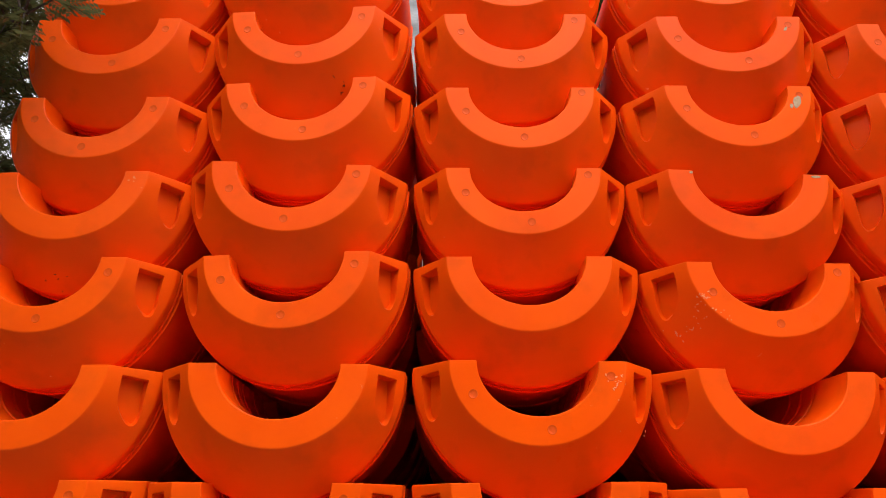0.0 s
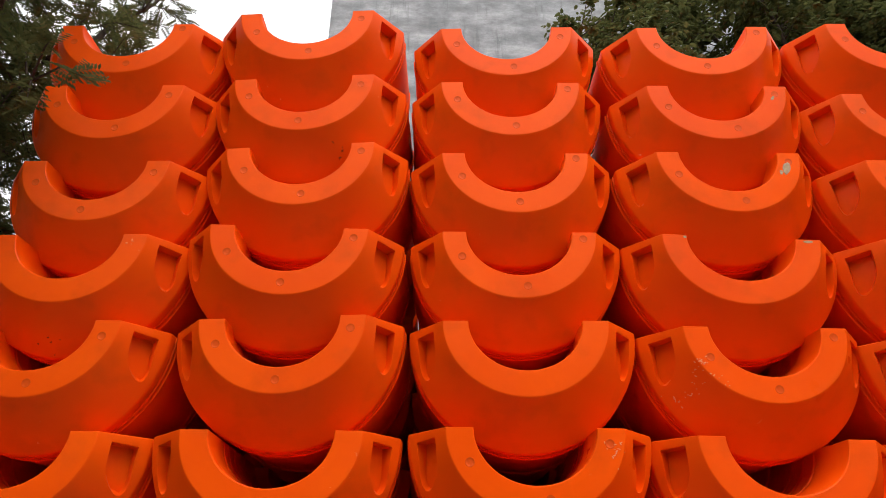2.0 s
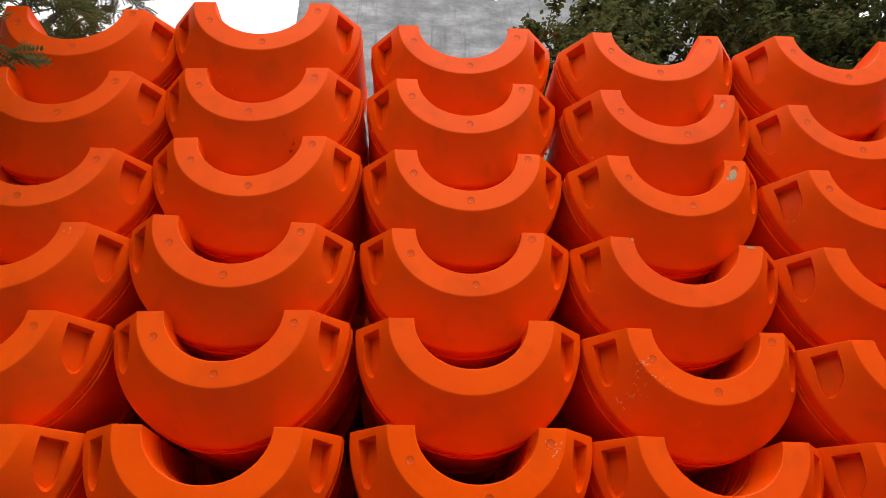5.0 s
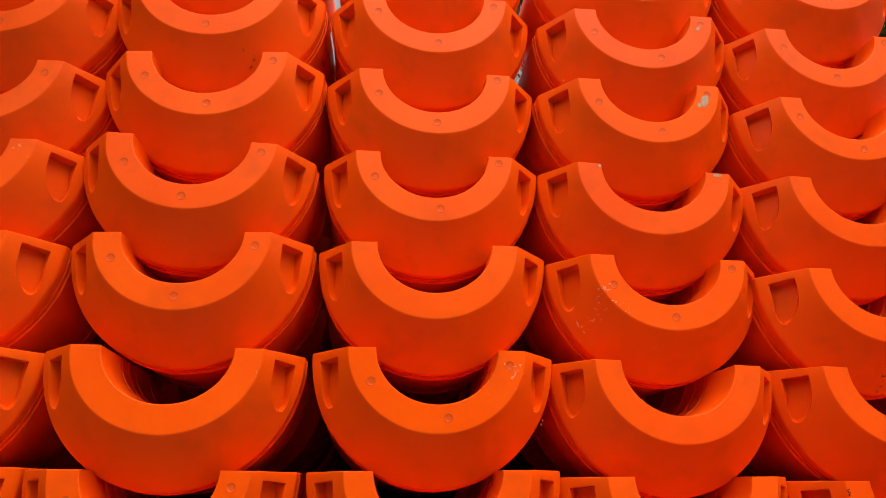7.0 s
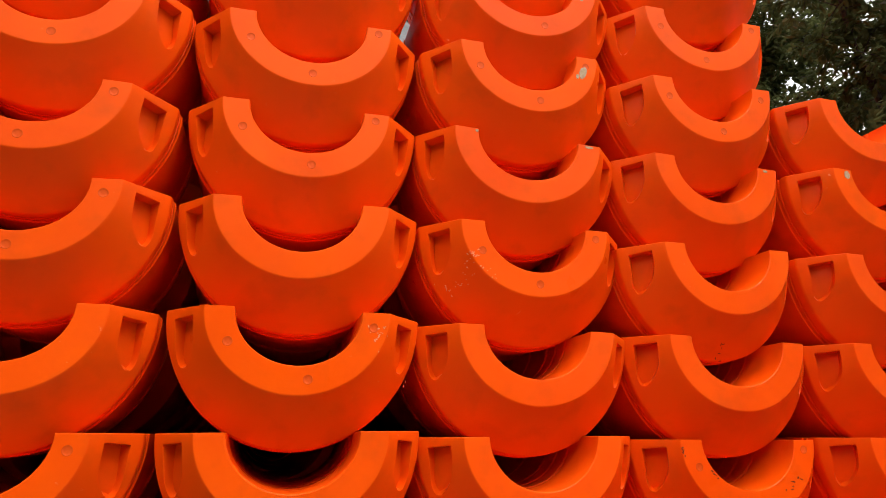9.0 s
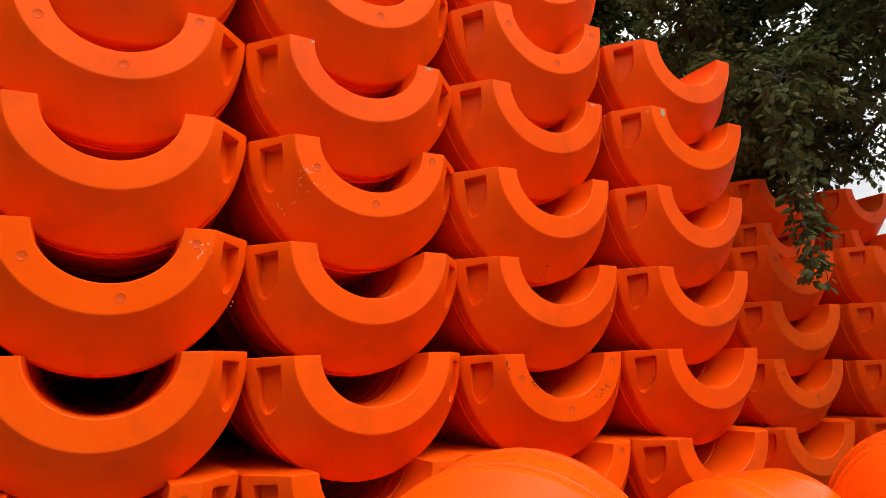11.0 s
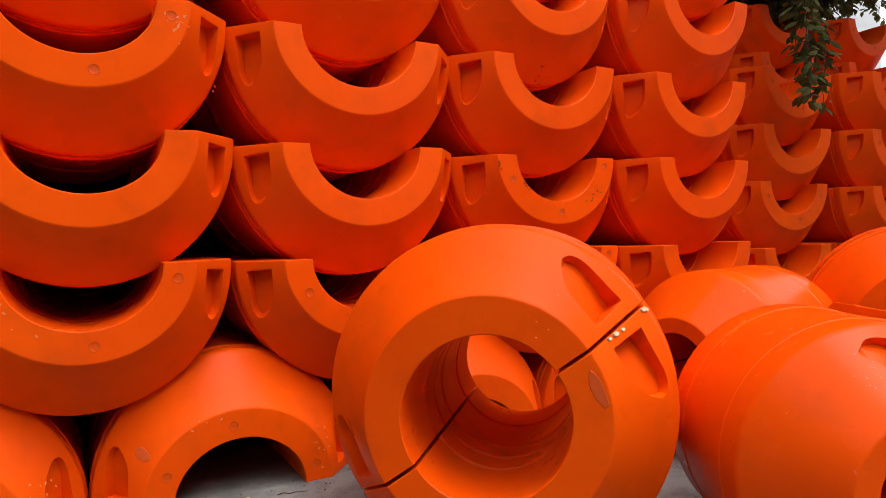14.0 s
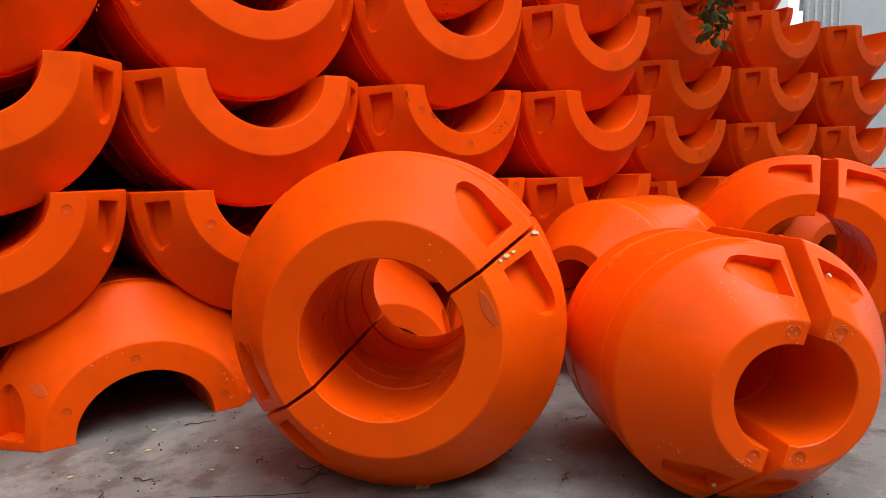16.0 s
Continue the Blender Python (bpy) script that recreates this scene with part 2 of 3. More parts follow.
def plug_mesh(radius):
    bm = bmesh.new()
    out = [(radius, 0.0), (radius * 0.97, -0.0016), (radius * 0.88, -0.0016), (radius * 0.84, -0.0010), (radius * 0.3, -0.0010), (0.0, -0.0010)]
    rings = [[bm.verts.new((r * math.cos(k * math.tau / 16), y, r * math.sin(k * math.tau / 16))) for k in range(16)] for r, y in out[:-1]]
    tip = bm.verts.new((0, out[-1][1], 0))
    for a, b in zip(rings, rings[1:]):
        for k in range(16):
            bm.faces.new((a[k], a[(k + 1) % 16], b[(k + 1) % 16], b[k]))
    for k in range(16):
        bm.faces.new((rings[-1][k], rings[-1][(k + 1) % 16], tip))
    bmesh.ops.recalc_face_normals(bm, faces=bm.faces[:])
    return mesh_of("plug", bm, PLUG, 40)


R, RF, RI, CONE, LONG = 0.645, 0.450, 0.310, 0.220, 1.22
RINGS = [(0.285, 0.010, -0.009), (0.335, 0.016, 0.007), (LONG - 0.335, 0.016, 0.007), (LONG - 0.285, 0.010, -0.009)]
GROOVES = [(0.34, 0.014, 0.009), (0.47, 0.014, 0.009), (0.60, 0.014, 0.009), (0.90, 0.014, 0.009)]
BIG = float_half_mesh("float_shell", R, RF, RI, CONE, LONG, ORANGE, RINGS, GROOVES)
BIG_WORN = float_half_mesh("float_shell_worn", R, RF, RI, CONE, LONG, SCUFFED, RINGS, GROOVES)
ROUND = float_half_mesh("float_shell_round", R, RF, RI, CONE, LONG, ORANGE, RINGS, GROOVES, lo=0.955, hi=0.980)
PLAIN = float_half_mesh("float_shell_plain", R, RF, RI, CONE, LONG, ORANGE, [], [], False, coarse=True)
SR, SRF, SRI, SCONE, SLONG = 0.455, 0.243, 0.167, 0.241, 1.071
SRINGS = [(0.37, 0.012, 0.003), (SLONG - 0.37, 0.012, 0.003)]
SMALL = float_half_mesh("small_float_shell", SR, SRF, SRI, SCONE, SLONG, GLOSSY, SRINGS, [(0.4, 0.012, 0.006), (0.6, 0.012, 0.006)], lo=0.99, hi=0.99, deep=1.0)
WR, WRF, WRI, WCONE, WLONG = 0.619, 0.404, 0.279, 0.247, 1.16
WRINGS = [(0.31, 0.012, -0.010), (0.36, 0.016, 0.008), (0.47, 0.012, -0.008), (WLONG - 0.47, 0.012, -0.008), (WLONG - 0.36, 0.016, 0.008), (WLONG - 0.31, 0.012, -0.010)]
WHOLE = float_half_mesh("whole_float_shell", WR, WRF, WRI, WCONE, WLONG, SCUFFED, WRINGS, GROOVES, lo=0.952, hi=0.976, deep=1.0)
PLUG_ME = plug_mesh(0.024)
rng = random.Random(7)


def add_plugs(ob, angles, r):
    for a in angles:
        p = new("plug", PLUG_ME)
        p.parent = ob
        p.matrix_local = pose(r * math.cos(radians(a)), 0.0005, 0.91 * r * math.sin(radians(a)))


def back_plugs(ob, long, r):
    for a in (200, 268, 345):
        p = new("plug", PLUG_ME)
        p.parent = ob
        p.matrix_local = pose(r * math.cos(radians(a)), long - 0.0005, 0.91 * r * math.sin(radians(a)), 0, 0, 180)


def float_half(m, label, group, mesh=BIG, plugs=(), mid=0.378):
    ob = tagged(new("pipe_float_half", mesh), label, "pipe float", group)
    ob.matrix_world = m
    add_plugs(ob, plugs, mid)
    back_plugs(ob, LONG, mid)
    return ob


CUP = "orange plastic pipe float half, hollow side up, nested in its stack"
# rows of one column: level, x, y, z, roll and yaw in degrees
COLUMNS = {
    0: [(0, -2.61, 0.02, 1.118, 0, 0), (1, -2.61, 0.01, 1.695, 1, 0), (2, -2.609, -0.003, 2.255, 0.5, 0), (3, -2.615, -0.011, 2.840, 0, -1),
        (4, -2.588, 0.013, 3.372, 0.2, -1.7), (5, -2.574, 0.049, 3.902, 0.2, -1.1), (6, -2.585, 0.031, 4.476, 0.5, -1), (7, -2.611, 0.037, 5.009, 1, -1)],
    1: [(0, -1.30, 0.0, 1.118, 0, 0), (1, -1.29, -0.02, 1.695, 0, 1), (2, -1.284, -0.033, 2.266, 0.6, 3.0), (3, -1.303, -0.019, 2.869, 2.0, -1.0),
        (4, -1.316, -0.056, 3.402, -1.5, -0.4), (5, -1.316, -0.027, 3.982, 3.0, -1.4), (6, -1.344, -0.031, 4.512, 2.3, -2.0), (7, -1.376, -0.039, 5.070, 2.3, -1.3)],
    2: [(0, 0.018, -0.005, 1.127, 0, 0), (1, 0.039, -0.04, 1.704, 0.8, -0.6), (2, 0.030, -0.03, 2.289, 0, 0), (3, 0.013, 0.006, 2.870, 0, -1.5),
        (4, 0.008, 0.045, 3.436, 0.1, -0.3), (5, 0.002, 0.002, 3.962, 1.5, 1.3), (6, -0.007, 0.010, 4.523, 0.8, 0.5), (7, -0.012, 0.032, 5.022, 1.4, -0.6)],
    3: [(0, 1.327, 0.018, 1.110, 0, 0), (1, 1.335, 0.035, 1.688, 0.6, 2.0), (2, 1.311, 0.013, 2.258, -1.0, 0), (3, 1.326, 0.028, 2.853, 0.1, 1.0),
        (4, 1.293, 0.007, 3.399, -3.0, -2.0), (5, 1.320, -0.002, 3.983, 1.5, 2.0), (6, 1.331, -0.013, 4.496, -0.1, -0.7), (7, 1.331, 0.008, 5.028, 1.5, -0.2)],
    4: [(0, 2.62, 0.06, 1.105, 0, 0), (1, 2.620, 0.080, 1.675, 0, 0), (2, 2.586, 0.025, 2.250, -1.5, -0.9), (3, 2.560, -0.019, 2.808, 1.0, 2.5),
        (4, 2.572, 0.006, 3.380, -1.0, 1.5), (5, 2.586, -0.026, 3.927, 2.0, 2.0), (6, 2.616, 0.020, 4.473, 0, 0), (7, 2.642, -0.007, 5.062, 0, 0)],
    5: [(0, 3.906, 0.033, 1.095, 0, 0), (1, 3.895, 0.032, 1.690, 0, 0), (2, 3.875, 0.022, 2.259, 0, 0), (3, 3.870, -0.026, 2.822, -0.5, 2.0),
        (4, 3.912, -0.030, 3.415, -2.0, -2.0), (5, 3.907, -0.007, 3.947, -1.1, -0.3)],
}
FRONT = {}
for col, rows in COLUMNS.items():
    for level, x, y, z, roll, yaw in rows:
        worn = (col, level) in ((3, 3), (3, 5), (2, 2), (4, 1), (5, 4))
        bare = col == 5 or (col, level) in ((2, 3), (1, 2), (0, 2), (3, 2), (3, 4), (0, 4), (4, 2), (4, 3), (4, 4), (3, 1), (2, 1))
        angles = () if bare else (207 + rng.uniform(-4, 4), 274 + rng.uniform(-8, 10), 350 + rng.uniform(-5, 4))
        m = pose(x, y, z, 0, -roll, yaw)
        label = CUP.replace("orange", "scuffed orange").replace(" in its stack", "") if worn else CUP
        FRONT[col, level] = float_half(m, label, "front stack of floats", BIG_WORN if worn else BIG, angles)
# the layer at 6.48 is added to stop light leaking in from behind
for depth, top in ((1.30, 7), (2.60, 7), (3.90, 6), (5.20, 6), (6.48, 6)):
    for col in range(6):
        for level in range(top - (2 if col == 5 else 0)):
            m = pose(1.3 * (col - 2) + rng.uniform(-0.015, 0.03), depth + rng.uniform(-0.02, 0.03), 1.118 + 0.576 * level, 0, rng.uniform(-1, 1), rng.uniform(-1, 1))
            float_half(m, CUP, "rear stack of floats", BIG if col == 5 and depth < 2 else PLAIN, (205, 280) if col == 5 else ())
# the lowest layer lies hollow side down
BASE = -0.01
ARCHES = {}
ARCH = "orange plastic pipe float half, hollow side down on concrete"
for depth in (0.07, 1.34, 2.62, 3.9, 5.2, 6.48):
    for col in range(7):
        m = pose(1.3 * (col - 2) - 0.648 + rng.uniform(-0.004, 0.004), depth + (0.0 if depth > 1 else rng.uniform(-0.02, 0.02)), BASE, 0, 180, 0)
        ARCHES[col, depth] = float_half(m, ARCH, "bottom row of floats", (BIG_WORN if col == 3 else BIG) if depth < 1 else PLAIN, (195, 275, 333) if depth < 1 else ())
# second stack, further along
TURN = -4.6
UX, UY = math.cos(radians(TURN)), math.sin(radians(TURN))
# column and level: shift along x, shift up, lean in degrees
NUDGE = {(0, 1): (-0.04, 0.034, -1.5), (0, 2): (0.026, 0.0, -1.4), (0, 3): (0.05, -0.034, -1.4), (1, 1): (-0.02, 0.0, -0.9),
         (1, 2): (-0.02, 0.007, -1.5), (1, 3): (0.0, 0.016, -3.0), (2, 1): (-0.02, -0.03, -0.7), (2, 3): (0.046, 0.017, -1.0)}
for k in range(4):
    for depth in (0.0, 1.3):
        fx, fy = 5.90 + 1.563 * k * UX - depth * UY, 0.66 + 1.563 * k * UY + depth * UX
        for level in range(1 if k == 3 else 6 if depth and k else 5 if depth else 4):
            dx, dz, lean = NUDGE.get((k, level), (0.0, 0.0, rng.uniform(-1.5, 1.5))) if depth == 0 else (0.0, 0.02, 0.0)
            m = pose(fx + dx, fy, 1.009 + 0.558 * level + dz, 0, -lean, TURN + rng.uniform(-0.6, 0.6))
            float_half(m, CUP, "second stack of floats", ROUND, (203, 280, 340) if (k + level) % 2 else ())
        m = pose(fx - 0.78 * UX, fy - 0.78 * UY, BASE, 0, 180, TURN)
        float_half(m, ARCH, "second stack of floats", ROUND)


# ---- whole floats lying in front ----
HALVES = {}


def float_pair(m, label, mesh, gap, seam, scale=1.0, slip=0.0, stagger=0.0, plugs=(), mid=0.378):
    """Two halves set face to face round the y axis; seam: the split plane's lean in degrees; slip, stagger: how far they have shifted."""
    hub = tagged(new("pipe_float"), label, "pipe float", "whole floats in front")
    hub.matrix_world = m
    HALVES[label] = []
    for k, turn in enumerate((0, 180)):
        half = new("float_half", mesh)
        half.parent = hub
        half.matrix_local = pose(0, 0, 0, 0, -seam, 0) @ pose(-slip if k else slip, stagger if k else -stagger, (gap / 2) * (1 if k else -1), 0, turn, 0) @ Matrix.Scale(scale, 4)
        add_plugs(half, plugs, mid)
        HALVES[label].append(half)
    return hub


STANDING = float_pair(pose(1.114, -1.380, BASE + 0.621, 0, 0, -41.8), "whole orange pipe float with a dark seam, standing on concrete", WHOLE, 0.012, 34)
BARREL = float_pair(pose(2.034, -2.273, BASE + SR + 0.010, 0, 0, -29.1), "scuffed orange barrel-shaped float with parted halves", SMALL, 0.030, 72.3, 1.0, 0.019, 0.017, (194, 346), 0.5 * (SRF + SRI))
float_pair(pose(2.68, -0.74, BASE + 1.07 * SR + 0.006, 0, 0, -83), "orange barrel-shaped float lying before the stack", SMALL, 0.010, 8, 1.07)
float_pair(pose(3.793, -1.47, BASE + 0.594, 0, 0, -56.3), "whole orange pipe float with an open gap on top", WHOLE, 0.088, 80.5, 0.957)

# ---- ground ----
bm = bmesh.new()
bmesh.ops.create_grid(bm, x_segments=40, y_segments=40, size=400)
ground = tagged(new("ground", mesh_of("ground", bm, GROUND)), "grey stained concrete yard with dust", "ground", kind="structure")
ground.location = (0, 0, BASE)

# ---- house behind ----
house = tagged(new("house"), "grey cement-rendered house with a white-framed window", "house")
house.location = (0, 7.76, BASE)
WX0, WX1, WZ0, WZ1 = -0.735, 1.585, 13.62, 15.4
for x0, x1, y0, y1, z0, z1 in ((-2.95, WX0, 0, 0.24, 0, 19), (WX1, 9.0, 0, 0.24, 0, 19), (WX0, WX1, 0, 0.24, 0, WZ0), (WX0, WX1, 0, 0.24, WZ1, 19),
                               (-2.95, -2.71, 0.24, 8, 0, 19), (8.76, 9.0, 0.24, 8, 0, 19)):
    bm = bmesh.new()
    box(bm, x0, x1, y0, y1, z0, z1)
    part("wall", bm, CEMENT, house)
bm = bmesh.new()
box(bm, -3.2, 9.25, -0.2, 8.2, 19, 19.2)
part("roof", bm, CEMENT, house)
win = new("window")
win.parent = house
for x0, x1 in ((WX0, WX0 + 0.07), (0.40, 0.47), (WX1 - 0.07, WX1)):
    bm = bmesh.new()
    box(bm, x0, x1, 0.06, 0.13, WZ0 + 0.05, WZ1)
    part("frame", bm, FRAME, win)
bm = bmesh.new()
box(bm, WX0, WX1, 0.06, 0.13, WZ0, WZ0 + 0.05)
part("sill", bm, FRAME, win)
for x0, x1 in ((WX0 + 0.07, 0.40), (0.47, WX1 - 0.07)):
    bm = bmesh.new()
    box(bm, x0, x1, 0.09, 0.10, WZ0 + 0.05, WZ1)
    part("pane", bm, PANE, win)


# ---- trees ----
def leaf(bm, at, way, up, size, wide, tip=0.3):
    side = way.cross(up).normalized()
    up = side.cross(way).normalized()
    a = bm.verts.new(at)
    c = bm.verts.new(at + way * size - up * size * 0.15)
    b, b2, d, d2 = [bm.verts.new(at + way * size * u + side * wide * q - up * size * w) for u, q, w in ((0.22, 0.8, 0.0), (0.6, 0.85, 0.06), (0.22, -0.8, 0.0), (0.6, -0.85, 0.06))]
    e = bm.verts.new(at + way * size * 0.45 + up * size * 0.05)
    for f in ((a, e, b), (b, e, b2), (b2, e, c), (c, e, d2), (d2, e, d), (d, e, a)):
        bm.faces.new(f)


def leaflet(bm, at, way, up, size, wide):
    side = way.cross(up).normalized()
    v = [bm.verts.new(p) for p in (at, at + way * size * 0.5 + side * wide, at + way * size, at + way * size * 0.5 - side * wide)]
    bm.faces.new(v)


def sprig(bm, at, way, rnd, fine, size=1.0):
    """A twig's end with its leaves: feathered pairs or broad single leaves."""
    way = Vector(way).normalized()
    up = Vector((rnd.uniform(-0.4, 0.4), rnd.uniform(-0.4, 0.4), 1))
    side = way.cross(up).normalized()
    if fine:
        n, long = 7, rnd.uniform(0.10, 0.17)
        for k in range(n):
            p = at + way * long * (k + 0.5) / n - Vector((0, 0, 0.10 * long * (k / n) ** 2))
            for s in (-1, 1):
                leaflet(bm, p, (side * s + way * 0.55).normalized(), up, long * 0.30, long * 0.065)
    else:
        for k in range(6):
            p = at + way * 0.05 * k
            d = (way * 0.5 + side * rnd.choice((-1, 1)) * rnd.uniform(0.4, 1) + Vector((0, 0, rnd.uniform(-0.9, 0.1)))).normalized()
            s = rnd.uniform(0.10, 0.17) * size
            leaf(bm, p, d, up, s, s * 0.30)


def tree(base, label, limbs, seed, fine, per, spread, size=1.0):
    """limbs: lists of points, the first of them the trunk; leaves gather along the outer parts of limbs and their twigs."""
    rnd = random.Random(seed)
    hub = tagged(new("tree"), label, "tree")
    hub.location = base
    leaves = bmesh.new()
    bm = bmesh.new()
    trunk = limbs[0]
    tube(bm, trunk, [0.16 - 0.10 * k / (len(trunk) - 1) for k in range(len(trunk))], 10)
    part("trunk", bm, BARK, hub, smooth=60)
    for pts in limbs[1:]:
        bm = bmesh.new()
        pts = [Vector(p) for p in pts]
        path = []
        for a, b in zip(pts, pts[1:]):
            for k in range(4):
                path.append(a.lerp(b, k / 4) + Vector([rnd.uniform(-0.05, 0.05) for _ in range(3)]))
        path.append(pts[-1])
        n = len(path)
        wide = spread * (0.5 if (pts[-1] - pts[0]).length < 1.7 else 1.0)
        tube(bm, path, [0.055 * (1 - 0.85 * k / n) + 0.004 for k in range(n)], 7)
        for k in range(2, n):
            for _ in range(per if wide == spread else 4):
                out = Vector((rnd.gauss(0, 1), rnd.gauss(0, 1), rnd.gauss(0, 0.7))).normalized()
                long = wide * rnd.uniform(0.3, 1.0)
                a = path[k - 1].lerp(path[k], rnd.random())
                bend = a + out * long * 0.5 + Vector((0, 0, 0.08))
                end = a + out * long - Vector((0, 0, 0.12 * long))
                tube(bm, [a, bend, end], [0.010, 0.006, 0.002], 4)
                for j in range(15 if fine else 10):
                    u = rnd.uniform(0.25, 1.0)
                    p = a.lerp(bend, u * 2) if u < 0.5 else bend.lerp(end, u * 2 - 1)
                    d = (out + Vector((rnd.gauss(0, 0.8), rnd.gauss(0, 0.8), rnd.gauss(-0.1, 0.5)))).normalized()
                    sprig(leaves, p, d, rnd, fine, size)
        part("limb", bm, BARK, hub, smooth=60)
    part("crown", leaves, LEAF_FINE if fine else LEAF_BROAD, hub)
    return hub


tree((-5.15, 1.3, BASE), "green tree with fine feathered leaves beside the stack", [
    [(0, 0, 0), (0.1, 0, 2), (0.0, 0.1, 4), (0.2, 0.2, 6.5)],
    [(0.1, 0, 2.2), (0.6, -0.3, 3.0), (1.0, -0.6, 3.7), (1.45, -1.0, 4.1)],
    [(0.0, 0.1, 3.2), (0.6, -0.2, 4.0), (1.3, -0.8, 4.4), (2.15, -1.45, 4.4)],
    # next six limbs: added out of view at front left to shade column 0
    [(0.0, 0.1, 3.0), (0.4, -1.2, 4.4), (0.6, -2.2, 5.2), (0.5, -3.2, 5.8)],
    [(0.0, 0.1, 3.6), (0.5, -0.8, 5.2), (1.0, -1.6, 6.4), (1.3, -2.4, 7.0)],
    [(0.0, 0.1, 2.4), (-0.1, -1.2, 3.4), (0.1, -2.2, 4.2), (0.2, -3.0, 4.6)],
    [(0.0, 0.1, 2.0), (0.5, -1.0, 2.6), (1.0, -1.9, 3.2), (1.4, -2.6, 3.9)],
    [(0.0, 0.1, 1.6), (0.3, -1.2, 2.0), (0.8, -2.0, 2.4), (1.2, -2.8, 2.8)],
    [(0.0, 0.1, 3.0), (0.6, -1.2, 4.0), (1.2, -2.0, 5.0), (1.6, -2.6, 6.0)],
    [(0.0, 0.1, 3.8), (0.7, 0.3, 5.0), (1.3, 0.4, 5.7), (1.9, 0.5, 6.2)],
    [(0.0, 0.1, 4.2), (0.6, 0.5, 5.6), (1.1, 0.7, 6.8), (1.5, 0.9, 7.6)],
    [(0.1, 0.1, 3.0), (-0.4, -0.2, 4.0), (-0.5, -0.3, 5.2), (-0.6, -0.4, 6.4)],
    [(0.1, 0.1, 2.0), (0.2, -0.4, 3.0), (0.5, -0.5, 4.0), (0.7, -0.6, 5.2)],
    [(0.2, 0.2, 5.0), (0.6, -0.1, 6.0), (0.7, -0.2, 7.0), (0.7, -0.2, 8.0)],
    [(0.1, 0.1, 3.0), (0.5, 0.1, 4.2), (0.9, 0.0, 5.4), (1.3, 0.0, 6.2)],
    [(0.1, 0.0, 1.4), (0.8, 0.3, 1.9), (1.4, 0.6, 2.3), (2.1, 0.8, 2.5)],
    [(0.1, 0.1, 2.6), (0.4, 0.4, 3.4), (0.8, 0.5, 4.2), (1.5, 0.7, 4.5)],
    # next three limbs: canopy added above the view, keeps sky light off column 0
    [(0.0, 0.1, 3.6), (0.9, -1.0, 5.3), (1.8, -1.7, 5.8), (2.8, -2.2, 6.1)],
    [(0.0, 0.1, 3.6), (0.8, -1.4, 5.2), (1.6, -2.6, 5.7), (2.5, -3.4, 6.0)],
    [(0.2, 0.2, 5.0), (1.0, -0.6, 6.2), (1.9, -1.0, 6.9), (3.0, -1.4, 7.2)],
    [(0.1, 0.0, 1.8), (0.9, 0.2, 2.6), (1.5, 0.3, 3.1), (2.2, 0.5, 3.4)],
    [(0.1, 0.0, 0.8), (0.8, 0.3, 1.1), (1.5, 0.5, 1.4), (2.1, 0.7, 1.4)],
], 3, True, 6, 0.7)
tree((5.2, 4.9, BASE), "dark broad-leaved tree behind the stack", [
    [(0, 0, 0), (0.1, 0, 3), (0.3, 0.1, 6), (0.2, 0.2, 10)],
    [(0.1, 0, 4.0), (-0.9, -0.2, 6.2), (-2.0, -0.4, 8.0), (-3.0, -0.6, 9.4)],
    [(0.2, 0, 5.0), (-0.8, 0.2, 7.5), (-1.7, 0.4, 9.3), (-2.4, 0.4, 10.8)],
    [(0.2, 0, 4.2), (1.2, -0.5, 5.6), (2.6, -0.9, 6.6), (4.2, -1.2, 7.4)],
    [(0.2, 0, 5.0), (1.4, 0.2, 7.0), (3.0, 0.4, 8.6), (4.6, 0.3, 9.8)],
    [(0.1, 0, 3.2), (1.0, -0.7, 4.0), (2.2, -1.2, 4.6), (3.6, -1.6, 4.9)],
    [(0.2, 0, 6.0), (-0.2, -0.6, 7.5), (-0.6, -0.9, 9.0), (-1.0, -1.0, 10.6)],
    [(0.2, 0, 6.0), (0.9, -0.5, 7.6), (1.8, -0.8, 9.0), (2.4, -0.8, 10.6)],
    [(0.0, 0, 5.0), (-1.2, -0.6, 6.4), (-2.2, -0.8, 7.8), (-2.9, -0.9, 8.6)],
    [(0.2, 0, 6.5), (-0.4, 0.2, 8.5), (-0.9, 0.3, 9.8), (-1.5, 0.3, 11.4)],
    [(0.2, 0, 6.5), (0.4, 0.2, 8.5), (0.6, 0.3, 9.8), (0.9, 0.3, 11.4)],
    [(0.2, 0, 5.5), (1.2, 0.0, 7.0), (2.0, 0.0, 7.6), (3.0, 0.0, 8.2)],
    [(0.2, 0, 4.6), (1.6, -0.2, 5.8), (3.0, -0.4, 6.5), (4.4, -0.6, 6.9)],
    [(0.2, 0, 6.0), (1.8, -0.2, 7.4), (3.4, -0.4, 8.3), (5.4, -0.6, 8.8)],
    [(0.2, 0.2, 7.5), (0.8, 0.0, 8.8), (1.3, -0.1, 9.8), (1.6, -0.1, 10.8)],
    [(0.2, 0.2, 7.5), (0.5, 0.0, 9.2), (0.8, -0.1, 10.4), (1.0, -0.1, 11.6)],
    [(0.2, 0.1, 6.5), (0.9, 0.0, 8.0), (1.5, -0.1, 9.2), (2.2, -0.2, 10.0)],
    [(0.0, 0, 4.4), (-1.2, 0.0, 5.4), (-2.4, -0.1, 6.3), (-3.3, -0.1, 7.0)],
    [(0.0, 0, 4.8), (-1.4, 0.0, 6.6), (-2.6, -0.1, 8.0), (-3.4, -0.1, 9.6)],
], 5, False, 10, 1.15, 0.78)
